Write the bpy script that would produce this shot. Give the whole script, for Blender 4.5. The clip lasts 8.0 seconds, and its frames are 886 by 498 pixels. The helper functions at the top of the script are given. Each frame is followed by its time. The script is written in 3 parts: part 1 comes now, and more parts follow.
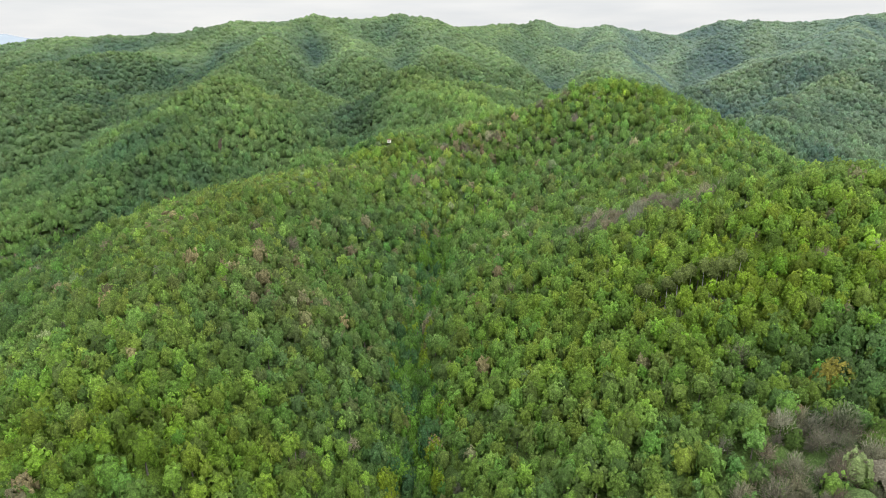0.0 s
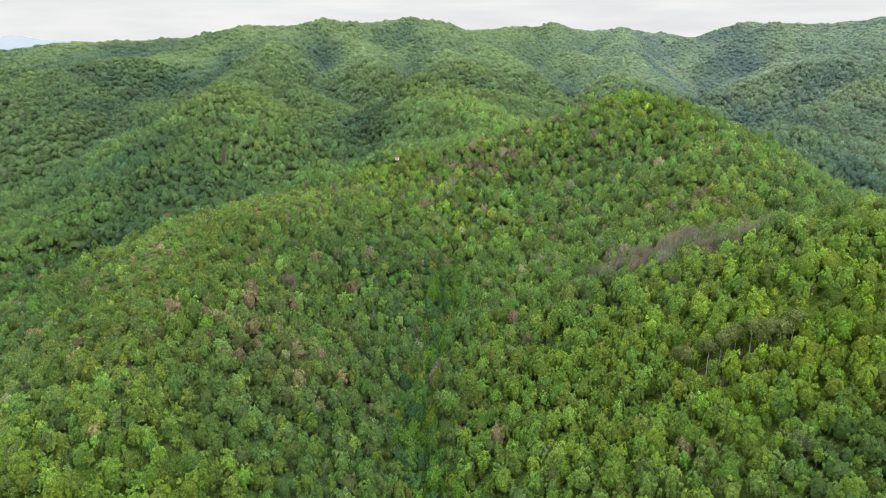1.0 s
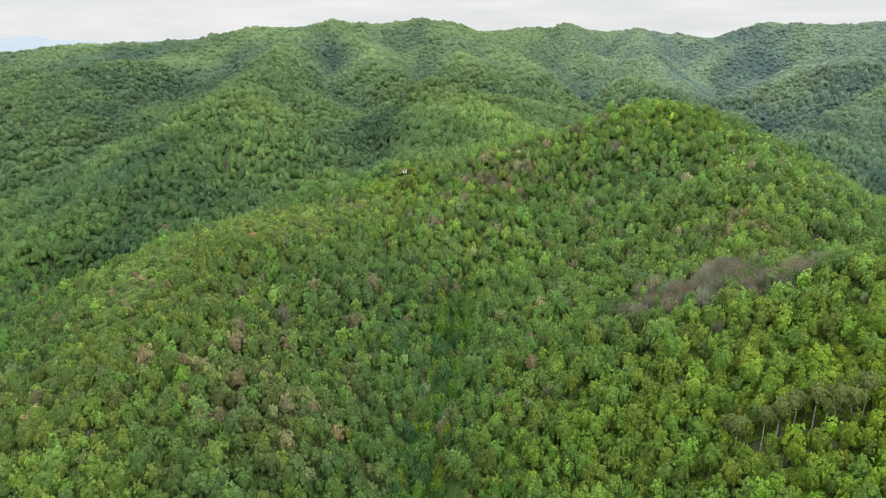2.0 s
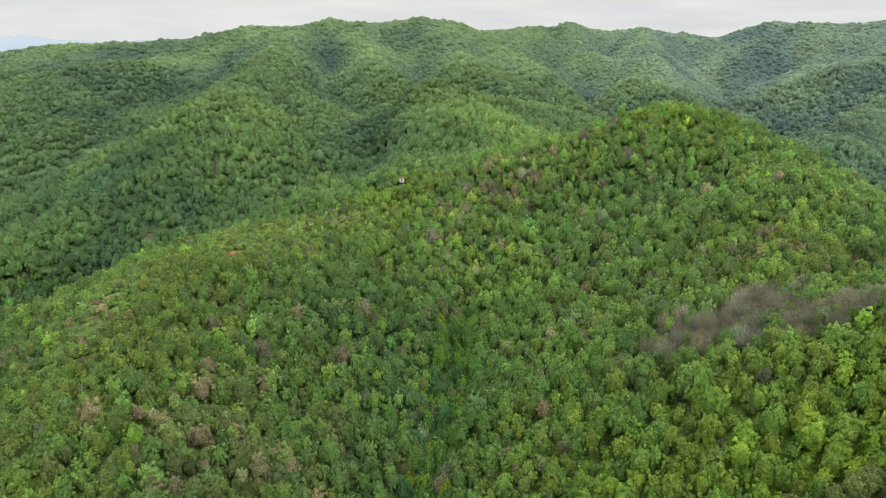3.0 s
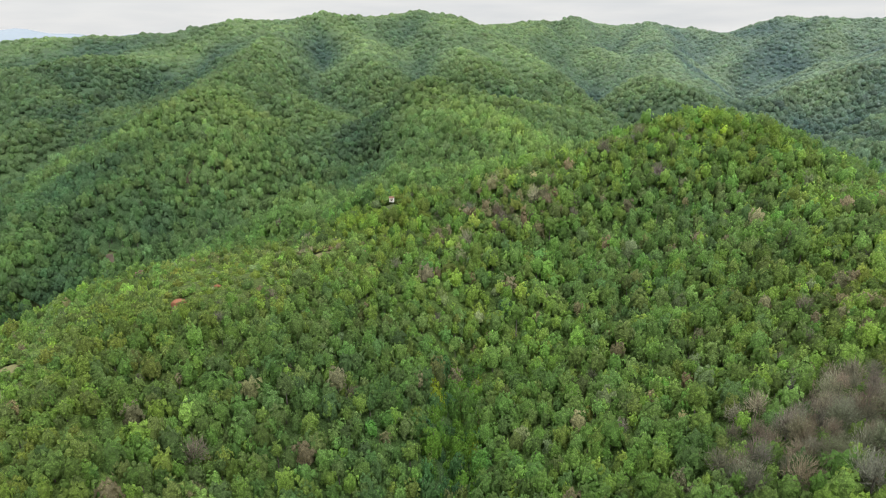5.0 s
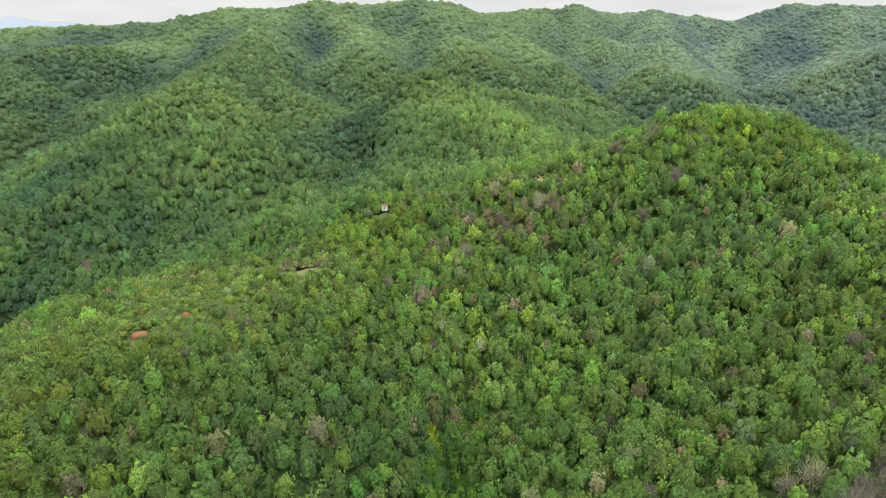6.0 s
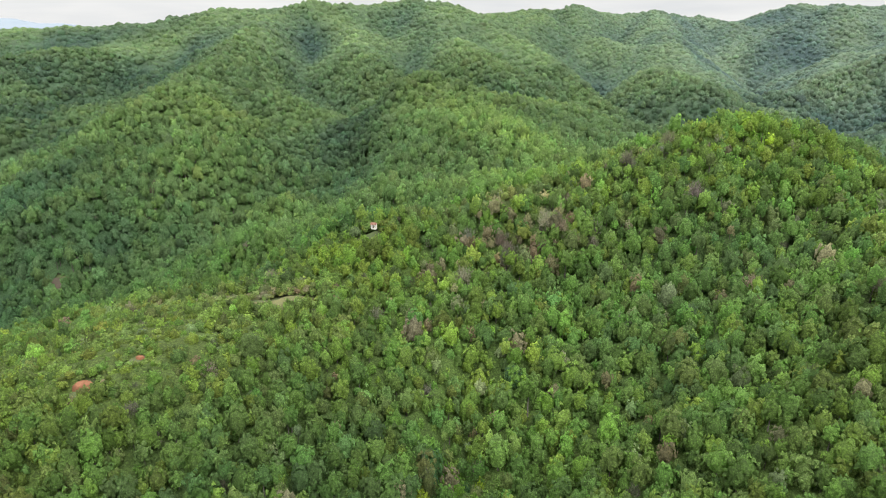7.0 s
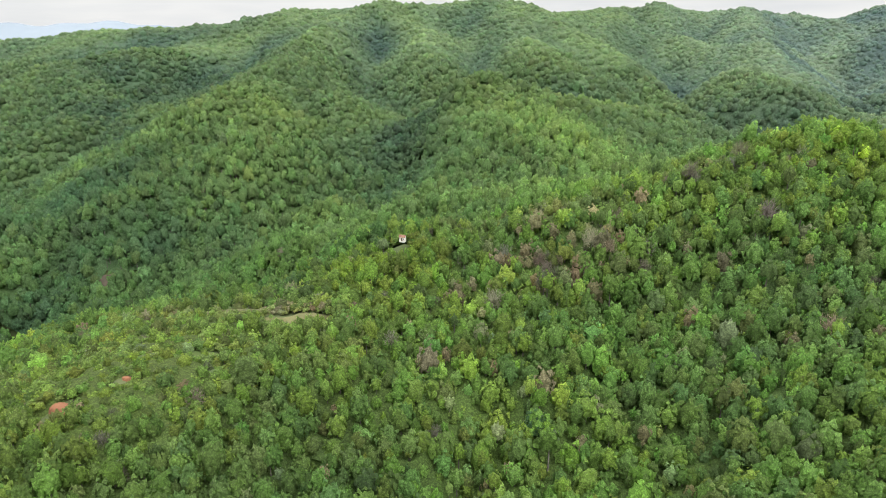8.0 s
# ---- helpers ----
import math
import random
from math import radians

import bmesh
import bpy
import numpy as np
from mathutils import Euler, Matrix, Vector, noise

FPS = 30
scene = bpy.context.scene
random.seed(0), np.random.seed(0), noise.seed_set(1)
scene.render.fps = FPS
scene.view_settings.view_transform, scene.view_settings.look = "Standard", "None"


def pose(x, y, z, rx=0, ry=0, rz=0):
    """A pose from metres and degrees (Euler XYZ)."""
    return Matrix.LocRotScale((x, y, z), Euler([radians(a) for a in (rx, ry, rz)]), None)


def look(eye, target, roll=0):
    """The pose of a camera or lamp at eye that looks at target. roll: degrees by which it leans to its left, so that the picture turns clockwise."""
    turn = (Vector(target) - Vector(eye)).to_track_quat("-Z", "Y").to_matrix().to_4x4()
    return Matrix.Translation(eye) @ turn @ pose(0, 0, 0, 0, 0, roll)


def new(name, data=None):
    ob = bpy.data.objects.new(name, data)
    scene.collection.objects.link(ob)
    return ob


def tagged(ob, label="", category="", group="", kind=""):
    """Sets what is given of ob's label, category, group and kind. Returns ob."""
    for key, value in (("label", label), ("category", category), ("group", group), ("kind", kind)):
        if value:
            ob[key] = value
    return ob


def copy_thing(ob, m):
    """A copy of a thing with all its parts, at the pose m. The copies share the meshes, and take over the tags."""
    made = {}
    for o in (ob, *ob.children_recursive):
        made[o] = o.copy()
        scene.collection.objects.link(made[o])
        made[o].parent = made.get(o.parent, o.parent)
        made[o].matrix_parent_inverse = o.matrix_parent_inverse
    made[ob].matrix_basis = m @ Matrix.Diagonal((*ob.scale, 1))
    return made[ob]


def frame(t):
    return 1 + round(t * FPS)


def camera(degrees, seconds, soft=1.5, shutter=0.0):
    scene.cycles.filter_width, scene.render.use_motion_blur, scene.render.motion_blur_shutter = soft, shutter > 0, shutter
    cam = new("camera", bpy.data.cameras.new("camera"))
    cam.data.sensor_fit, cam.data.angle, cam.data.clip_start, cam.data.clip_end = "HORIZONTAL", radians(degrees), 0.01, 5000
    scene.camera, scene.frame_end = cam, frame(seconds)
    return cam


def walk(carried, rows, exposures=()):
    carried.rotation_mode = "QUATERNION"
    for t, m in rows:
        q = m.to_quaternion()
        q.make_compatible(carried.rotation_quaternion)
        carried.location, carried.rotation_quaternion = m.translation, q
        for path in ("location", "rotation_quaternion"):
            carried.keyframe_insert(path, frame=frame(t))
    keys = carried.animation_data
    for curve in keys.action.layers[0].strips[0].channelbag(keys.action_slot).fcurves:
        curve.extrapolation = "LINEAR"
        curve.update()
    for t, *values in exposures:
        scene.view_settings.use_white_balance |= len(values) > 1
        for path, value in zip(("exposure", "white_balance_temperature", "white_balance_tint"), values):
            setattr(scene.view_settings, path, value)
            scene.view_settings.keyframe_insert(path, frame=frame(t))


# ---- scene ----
# A drone flies level over spring woods towards a wooded mountain. x right, y ahead, z up.
cam = camera(70.6, 8.0, soft=0.5)
ROWS = [
    (0, 0.00, 0.00, 250.00, 71.600, -0.000, 0.000),
    (0.5, 0.23, 12.36, 253.21, 71.596, 0.034, -0.014),
    (1, 0.34, 24.76, 256.55, 71.582, 0.109, 1.054),
    (1.5, 0.30, 37.12, 259.57, 71.563, 0.130, 2.005),
    (3, -0.52, 74.42, 259.63, 71.485, 0.126, 2.077),
    (3.5, -0.68, 86.92, 259.32, 71.459, 0.084, 2.088),
    (4, -0.95, 99.19, 259.07, 71.423, 0.035, 2.093),
    (4.5, -1.20, 111.66, 259.12, 71.412, 0.010, 2.066),
    (6, -1.58, 149.04, 261.44, 70.028, 0.061, 1.949),
    (6.5, -1.73, 161.43, 261.17, 70.027, 0.110, 1.893),
    (7, -1.09, 173.82, 260.76, 70.133, 0.106, 1.829),
    (7.5, 4.30, 184.49, 260.08, 70.162, 0.113, 3.037),
    (8, 11.15, 194.82, 259.50, 70.172, 0.424, 8.754),
]
walk(cam, [(t, pose(x, y, z, rx, ry, rz)) for t, x, y, z, rx, ry, rz in ROWS],
     exposures=[(0.0, 0.10), (1.5, 0.09), (3.0, -0.05), (4.5, -0.04), (6.0, 0.05), (8.0, 0.11)])

# ---- light: a bright overcast sky with a veiled sun ----
SUN_UP, SUN_ROUND = radians(56), radians(138)
world = bpy.data.worlds.new("sky")
scene.world = world
world.use_nodes = True
wn, wl = world.node_tree.nodes, world.node_tree.links
wn.clear()
w_out = wn.new("ShaderNodeOutputWorld")
w_bg = wn.new("ShaderNodeBackground")
w_sky = wn.new("ShaderNodeTexSky")
w_sky.sky_type, w_sky.sun_disc = "NISHITA", False
w_sky.sun_elevation, w_sky.sun_rotation = SUN_UP, SUN_ROUND
w_gain = wn.new("ShaderNodeVectorMath")
w_gain.operation = "SCALE"
w_gain.inputs[3].default_value = 0.10
w_co = wn.new("ShaderNodeTexCoord")
w_map = wn.new("ShaderNodeMapping")
w_map.inputs["Scale"].default_value = (2.2, 2.2, 16.0)
w_cloud = wn.new("ShaderNodeTexNoise")
w_cloud.inputs["Scale"].default_value = 2.6
w_cloud.inputs["Detail"].default_value = 5.0
w_ramp = wn.new("ShaderNodeValToRGB")
w_ramp.color_ramp.elements[0].position, w_ramp.color_ramp.elements[0].color = 0.30, (0.82, 0.84, 0.86, 1)
w_ramp.color_ramp.elements[1].position, w_ramp.color_ramp.elements[1].color = 0.66, (0.96, 0.96, 0.955, 1)
w_mix = wn.new("ShaderNodeMix")
w_mix.data_type = "RGBA"
w_mix.inputs["Factor"].default_value = 0.93
wl.new(w_sky.outputs[0], w_gain.inputs[0])
wl.new(w_co.outputs["Generated"], w_map.inputs["Vector"])
wl.new(w_map.outputs[0], w_cloud.inputs["Vector"])
wl.new(w_cloud.outputs["Fac"], w_ramp.inputs[0])
wl.new(w_gain.outputs[0], w_mix.inputs["A"])
wl.new(w_ramp.outputs[0], w_mix.inputs["B"])
# an overcast sky is about three times as bright overhead as at the horizon
w_sep = wn.new("ShaderNodeSeparateXYZ")
w_up = wn.new("ShaderNodeMapRange")
w_up.inputs["From Min"].default_value, w_up.inputs["From Max"].default_value = 0.08, 0.9
w_up.inputs["To Min"].default_value, w_up.inputs["To Max"].default_value = 0.91, 3.6
w_high = wn.new("ShaderNodeVectorMath")
w_high.operation = "SCALE"
wl.new(w_co.outputs["Generated"], w_sep.inputs[0])
wl.new(w_sep.outputs["Z"], w_up.inputs["Value"])
wl.new(w_mix.outputs["Result"], w_high.inputs[0])
wl.new(w_up.outputs[0], w_high.inputs[3])
wl.new(w_high.outputs[0], w_bg.inputs[0])
w_bg.inputs[1].default_value = 1.0
wl.new(w_bg.outputs[0], w_out.inputs[0])

sun = new("sun", bpy.data.lights.new("sun", "SUN"))
sun.data.energy, sun.data.angle, sun.data.color = 2.5, radians(45), (1.0, 0.98, 0.93)
sun.matrix_world = look((0, 0, 0), (-math.cos(SUN_UP) * math.sin(SUN_ROUND), -math.cos(SUN_UP) * math.cos(SUN_ROUND), -math.sin(SUN_UP)))


# ---- materials ----
def material(name):
    m = bpy.data.materials.new(name)
    m.use_nodes = True
    m.node_tree.nodes.clear()
    return m, m.node_tree.nodes, m.node_tree.links


def noise_node(n, l, vec, scale, detail=3.0):
    t = n.new("ShaderNodeTexNoise")
    t.inputs["Scale"].default_value, t.inputs["Detail"].default_value = scale, detail
    l.new(vec, t.inputs["Vector"])
    return t.outputs["Fac"]


def spread(n, l, value, lo, hi):
    t = n.new("ShaderNodeMapRange")
    t.inputs["From Min"].default_value, t.inputs["From Max"].default_value = 0.25, 0.75
    t.inputs["To Min"].default_value, t.inputs["To Max"].default_value = lo, hi
    l.new(value, t.inputs["Value"])
    return t.outputs[0]


def times(n, l, *values):
    out = values[0]
    for v in values[1:]:
        t = n.new("ShaderNodeMath")
        t.operation = "MULTIPLY"
        l.new(out, t.inputs[0])
        l.new(v, t.inputs[1])
        out = t.outputs[0]
    return out


def leaf_material():
    """Spring leaves: the tree's own tint, varied from clump to clump and tree to tree, a little light passing through."""
    m, n, l = material("leaves")
    geo, info = n.new("ShaderNodeNewGeometry"), n.new("ShaderNodeObjectInfo")
    tint = n.new("ShaderNodeAttribute")
    tint.attribute_name = "tint"
    tuft = noise_node(n, l, geo.outputs["Position"], 1.7, 5)
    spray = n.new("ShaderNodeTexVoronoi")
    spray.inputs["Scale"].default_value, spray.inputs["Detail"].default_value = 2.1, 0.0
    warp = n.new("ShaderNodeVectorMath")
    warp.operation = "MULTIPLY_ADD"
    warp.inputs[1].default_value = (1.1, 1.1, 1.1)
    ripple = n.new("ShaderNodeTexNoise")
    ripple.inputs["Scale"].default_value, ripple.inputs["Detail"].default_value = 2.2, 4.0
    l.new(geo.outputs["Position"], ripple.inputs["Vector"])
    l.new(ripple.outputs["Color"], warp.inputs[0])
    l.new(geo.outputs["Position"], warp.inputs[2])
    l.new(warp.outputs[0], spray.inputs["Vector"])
    # sprays lighter at the middle, darker at the edges: gap shade painted into colour
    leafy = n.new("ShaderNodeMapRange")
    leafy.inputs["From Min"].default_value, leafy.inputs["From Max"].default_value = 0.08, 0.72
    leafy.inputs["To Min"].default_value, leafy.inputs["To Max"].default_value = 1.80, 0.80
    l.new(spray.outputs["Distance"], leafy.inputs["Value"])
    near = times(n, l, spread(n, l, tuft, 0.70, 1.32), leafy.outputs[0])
    wide = spread(n, l, noise_node(n, l, geo.outputs["Position"], 0.02, 2), 0.88, 1.14)
    isle = n.new("ShaderNodeMapRange")
    isle.inputs["To Min"].default_value, isle.inputs["To Max"].default_value = 0.84, 1.18
    l.new(geo.outputs["Random Per Island"], isle.inputs["Value"])
    own = n.new("ShaderNodeMapRange")
    own.inputs["To Min"].default_value, own.inputs["To Max"].default_value = 0.85, 1.15
    l.new(info.outputs["Random"], own.inputs["Value"])
    shade = n.new("ShaderNodeVectorMath")
    shade.operation = "SCALE"
    l.new(tint.outputs["Color"], shade.inputs[0])
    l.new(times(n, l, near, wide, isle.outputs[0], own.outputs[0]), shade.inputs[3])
    dif = n.new("ShaderNodeBsdfPrincipled")
    dif.inputs["Roughness"].default_value = 0.62
    dif.inputs["Specular IOR Level"].default_value = 0.25
    l.new(shade.outputs[0], dif.inputs["Base Color"])
    rise = n.new("ShaderNodeBump")
    rise.inputs["Strength"].default_value, rise.inputs["Distance"].default_value = 0.8, 0.35
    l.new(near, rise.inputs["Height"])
    l.new(rise.outputs[0], dif.inputs["Normal"])
    tr = n.new("ShaderNodeBsdfTranslucent")
    l.new(shade.outputs[0], tr.inputs["Color"])
    mix = n.new("ShaderNodeMixShader")
    mix.inputs[0].default_value = 0.48
    l.new(dif.outputs[0], mix.inputs[1])
    l.new(tr.outputs[0], mix.inputs[2])
    # the edges of the tufts are ragged with leaves
    edge = n.new("ShaderNodeAttribute")
    edge.attribute_name = "rim"
    holes = noise_node(n, l, geo.outputs["Position"], 1.9, 3)
    limit = n.new("ShaderNodeMapRange")
    limit.inputs["From Min"].default_value, limit.inputs["From Max"].default_value = 0.15, 1.0
    limit.inputs["To Min"].default_value, limit.inputs["To Max"].default_value = 0.1, 0.62
    l.new(edge.outputs["Fac"], limit.inputs["Value"])
    full = n.new("ShaderNodeMath")
    full.operation = "GREATER_THAN"
    l.new(holes, full.inputs[0])
    l.new(limit.outputs[0], full.inputs[1])
    clear = n.new("ShaderNodeBsdfTransparent")
    ragged = n.new("ShaderNodeMixShader")
    l.new(full.outputs[0], ragged.inputs[0])
    l.new(clear.outputs[0], ragged.inputs[1])
    l.new(mix.outputs[0], ragged.inputs[2])
    out = n.new("ShaderNodeOutputMaterial")
    l.new(ragged.outputs[0], out.inputs["Surface"])
    return m


def plain_material(name, dark, light, scale, rough=0.9, bump=0.3, fine=8.0):
    m, n, l = material(name)
    geo = n.new("ShaderNodeNewGeometry")
    mix = n.new("ShaderNodeMix")
    mix.data_type = "RGBA"
    mix.inputs["A"].default_value, mix.inputs["B"].default_value = (*dark, 1), (*light, 1)
    a = spread(n, l, noise_node(n, l, geo.outputs["Position"], scale, 4), 0, 1)
    b = spread(n, l, noise_node(n, l, geo.outputs["Position"], scale * fine, 3), 0.4, 1)
    l.new(times(n, l, a, b), mix.inputs["Factor"])
    p = n.new("ShaderNodeBsdfPrincipled")
    p.inputs["Roughness"].default_value = rough
    p.inputs["Specular IOR Level"].default_value = 0.2
    l.new(mix.outputs["Result"], p.inputs["Base Color"])
    bp = n.new("ShaderNodeBump")
    bp.inputs["Strength"].default_value, bp.inputs["Distance"].default_value = bump, 0.3
    l.new(b, bp.inputs["Height"])
    l.new(bp.outputs[0], p.inputs["Normal"])
    out = n.new("ShaderNodeOutputMaterial")
    l.new(p.outputs[0], out.inputs["Surface"])
    return m


LEAVES = leaf_material()
BARK = plain_material("grey_bark", (0.07, 0.06, 0.05), (0.22, 0.20, 0.17), 0.8)
SOIL = plain_material("forest_floor", (0.055, 0.080, 0.028), (0.115, 0.125, 0.055), 0.12)

# ---- the land: rounded ridges with their crests, and valleys where the flanks meet ----
# name: crest points (x, y, height of the tree tops), slope of the flank on its left and right, rounding of the crest
RIDGES = {}
RIDGES["hut"] = ([(-73, 110, 171.9), (-80, 182, 183.6), (-105, 260, 186.1), (-84, 303, 186.2), (-48, 336, 181.7), (-30, 410, 188.2), (20, 416, 200.8), (72, 429, 204.3), (100, 410, 208.1), (117, 422, 210.2), (136, 404, 211.3), (182, 427, 184.1), (239, 440, 164.3)], 0.57, 0.70, 20.1)
RIDGES["west_nose"] = ([(-75, 303, 180.8), (-78, 341, 181.5), (-122, 358, 166.3), (-157, 371, 147.9), (-195, 385, 134.9)], 0.44, 0.36, 34.5)
RIDGES["hut_nose"] = ([(-26, 406, 192.4), (-79, 435, 182.3), (-78, 421, 165.0)], 0.59, 0.57, 18.0)
RIDGES["near_right"] = ([(34, 186, 167.1), (63, 192, 182.4), (85, 191, 194.8), (111, 195, 208.8), (146, 196, 208.4), (240, 190, 215.0)], 0.44, 0.50, 4.0)
RIDGES["saddle"] = ([(142, 209, 208.5), (100, 255, 190.2), (141, 352, 204.1), (153, 386, 202.7), (149, 464, 217.7)], 0.30, 0.43, 4.0)
RIDGES["left_nose"] = ([(-304, 574, 152.1), (-270, 571, 174.4), (-235, 702, 195.8), (-196, 740, 214.3)], 0.62, 0.32, 4.0)
RIDGES["left_hill"] = ([(-215, 471, 137.0), (-226, 520, 173.2), (-242, 633, 173.2), (-172, 647, 195.5), (-223, 658, 213.9), (-243, 831, 231.4), (-248, 949, 259.8), (-258, 1073, 273.8)], 0.46, 0.73, 14.4)
RIDGES["left_main"] = ([(-600, 520, 185.0), (-483, 659, 170.3), (-357, 737, 196.7), (-513, 831, 221.1), (-439, 860, 234.9), (-303, 1043, 251.5), (-311, 1066, 277.7), (-131, 1170, 287.6), (-73, 1188, 294.1), (18, 1174, 274.5)], 0.56, 0.73, 24.0)
RIDGES["left_sky"] = ([(-314, 1043, 280.7), (-409, 1003, 261.3), (-487, 993, 257.6), (-596, 977, 252.1), (-662, 972, 243.9), (-856, 906, 232.6)], 0.45, 0.39, 18.1)
RIDGES["mid_spur"] = ([(-20, 458, 195.7), (57, 468, 194.3), (-13, 639, 209.1), (-41, 693, 224.4), (-21, 770, 206.3), (14, 828, 227.0), (-11, 988, 243.3), (-41, 1168, 287.2)], 0.58, 0.51, 22.1)
RIDGES["far_sky"] = ([(32, 1183, 271.1), (119, 1397, 282.8), (369, 1384, 273.9), (511, 1449, 263.5), (587, 1395, 291.4), (706, 1375, 286.3), (980, 1293, 310.9)], 0.52, 0.58, 11.6)
RIDGES["peak_spur"] = ([(-39, 1195, 291.2), (15, 1071, 268.5), (62, 995, 243.4), (94, 921, 221.9), (120, 859, 203.0), (143, 807, 191.0)], 0.67, 0.49, 11.7)
RIDGES["far_spur"] = ([(197, 1370, 291.9), (188, 1244, 243.0), (300, 1089, 213.2), (208, 899, 211.7), (218, 802, 210.7)], 0.49, 0.57, 12.4)
RIDGES["far_spur_b"] = ([(336, 1366, 280.3), (307, 1205, 249.8), (292, 1017, 214.8), (312, 876, 190.1)], 0.68, 0.55, 13.7)
RIDGES["far_right"] = ([(562, 1208, 285.4), (561, 1124, 227.2), (379, 907, 193.7)], 0.51, 0.53, 9.9)
RIDGES["right_spur"] = ([(730, 1178, 280.7), (596, 976, 259.7), (486, 904, 233.2), (366, 883, 202.5), (305, 798, 181.3)], 0.51, 0.44, 10.2)
RIDGES["right_nose"] = ([(535, 844, 220.7), (427, 747, 189.7), (387, 717, 193.0), (325, 611, 180.7)], 0.48, 0.47, 12.6)
RIDGES["mid_left"] = ([(-213, 1120, 293.0), (-149, 1061, 255.8), (-113, 894, 230.8), (-76, 820, 224.8), (4, 768, 204.2)], 0.51, 0.45, 13.1)
RIDGES["far_mid"] = ([(124, 1280, 274.4), (72, 1104, 236.8), (143, 886, 195.2), (203, 787, 196.3)], 0.62, 0.50, 9.5)
RIDGES["hill_face"] = ([(-183, 579, 194.3), (-176, 515, 161.6), (-111, 547, 167.8)], 0.55, 0.61, 4.0)
RIDGES["mid_east"] = ([(-2, 692, 212.9), (24, 662, 208.2), (78, 713, 198.7)], 0.53, 0.34, 11.7)
RIDGES["right_mid"] = ([(458, 1324, 262.2), (425, 1262, 223.5), (360, 1138, 180.0)], 0.54, 0.50, 12.0)
RIDGES["creek_spur"] = ([(9, 379, 181.7), (10, 352, 182.4), (5, 321, 167.6)], 0.48, 0.29, 9.5)
RIDGES["peak"] = ([(38, 418, 201.4), (102, 438, 221.1), (118, 442, 224.0), (151, 430, 213.4), (170, 416, 197.4)], 0.67, 0.65, 14.4)

# streams: line (x, y), depth and width of the cut; knolls: x, y, height, radius
STREAMS = {}
STREAMS["behind_crest"] = ([(-263, 348), (-190, 401), (-148, 423), (-90, 427), (-75, 451), (-31, 452)], 26.4, 18.6)
STREAMS["creek"] = ([(-2, 96), (-7, 128), (-9, 139), (-5, 156), (-13, 190), (-4, 250), (-3, 298), (4, 324)], 13.9, 6.9)
STREAMS["left_valley"] = ([(-328, 406), (-232, 419), (-233, 488), (-146, 523), (-128, 560), (-81, 585), (-95, 663), (-90, 742), (-144, 801), (-191, 919), (-203, 1054)], 19.4, 22.5)
STREAMS["right_valley"] = ([(255, 433), (344, 561), (352, 641), (354, 803), (356, 955), (410, 1075)], 10.8, 25.2)
STREAMS["west_valley"] = ([(-520, 560), (-401, 620), (-369, 691), (-394, 789), (-373, 881), (-362, 945)], 19.6, 22.5)
STREAMS["mid_ravine"] = ([(-81, 618), (-70, 720), (-56, 778), (-63, 882), (-60, 1000)], 12.4, 13.5)
STREAMS["far_ravine"] = ([(252, 719), (171, 791), (150, 859), (164, 964), (192, 1150)], 13.5, 19.4)
STREAMS["far_ravine_b"] = ([(337, 785), (300, 880), (301, 1000), (333, 1135)], 8.3, 14.0)
STREAMS["mid_gully"] = ([(-25, 800), (40, 776), (99, 787), (165, 777), (236, 735)], 15.7, 16.4)
STREAMS["hill_back"] = ([(-356, 598), (-302, 685), (-290, 770), (-315, 858), (-329, 948)], 8.2, 14.2)
STREAMS["nose_back"] = ([(335, 766), (400, 789), (470, 850)], 11.7, 17.7)

KNOLLS = [(-33, 391, 4.0, 9)]
SOFT, FLOOR = 2.5, 118.0


def blob(x, y, cx, cy, rx, ry):
    return np.exp(-(((x - cx) / rx) ** 2 + ((y - cy) / ry) ** 2))


def growth(x, y):
    """How tall the trees grow: low scrub on the open crest."""
    low = (1.2 * blob(x, y, -72, 358, 36, 9) + 1.1 * blob(x, y, -84, 300, 20, 14) + blob(x, y, -82, 324, 34, 18) + blob(x, y, -112, 255, 15, 32) + 0.7 * blob(x, y, -102, 205, 16, 40)
           + 1.1 * blob(x, y, -36, 391, 14, 8) + 0.5 * blob(x, y, 110, 285, 22, 22) + 0.8 * blob(x, y, 12, 411, 24, 8) + 0.7 * blob(x, y, 68, 432, 16, 7) + 0.7 * blob(x, y, -120, 345, 24, 10))
    return 1 - 0.62 * np.clip(low, 0, 1)


def beside_peak(x):
    """The wooded peak, where the mixed woods of the ridge reach further back."""
    return (np.asarray(x, float) > 40) & (np.asarray(x, float) < 230)


def canopy(x, y):
    """How high the canopy stands over the ground: taller beeches on the mountain."""
    t = np.clip((np.asarray(y, float) - np.where(beside_peak(x), 455, 410)) / 50, 0, 1)
    return (8.2 + 4.0 * t * t * (3 - 2 * t)) * growth(x, y)


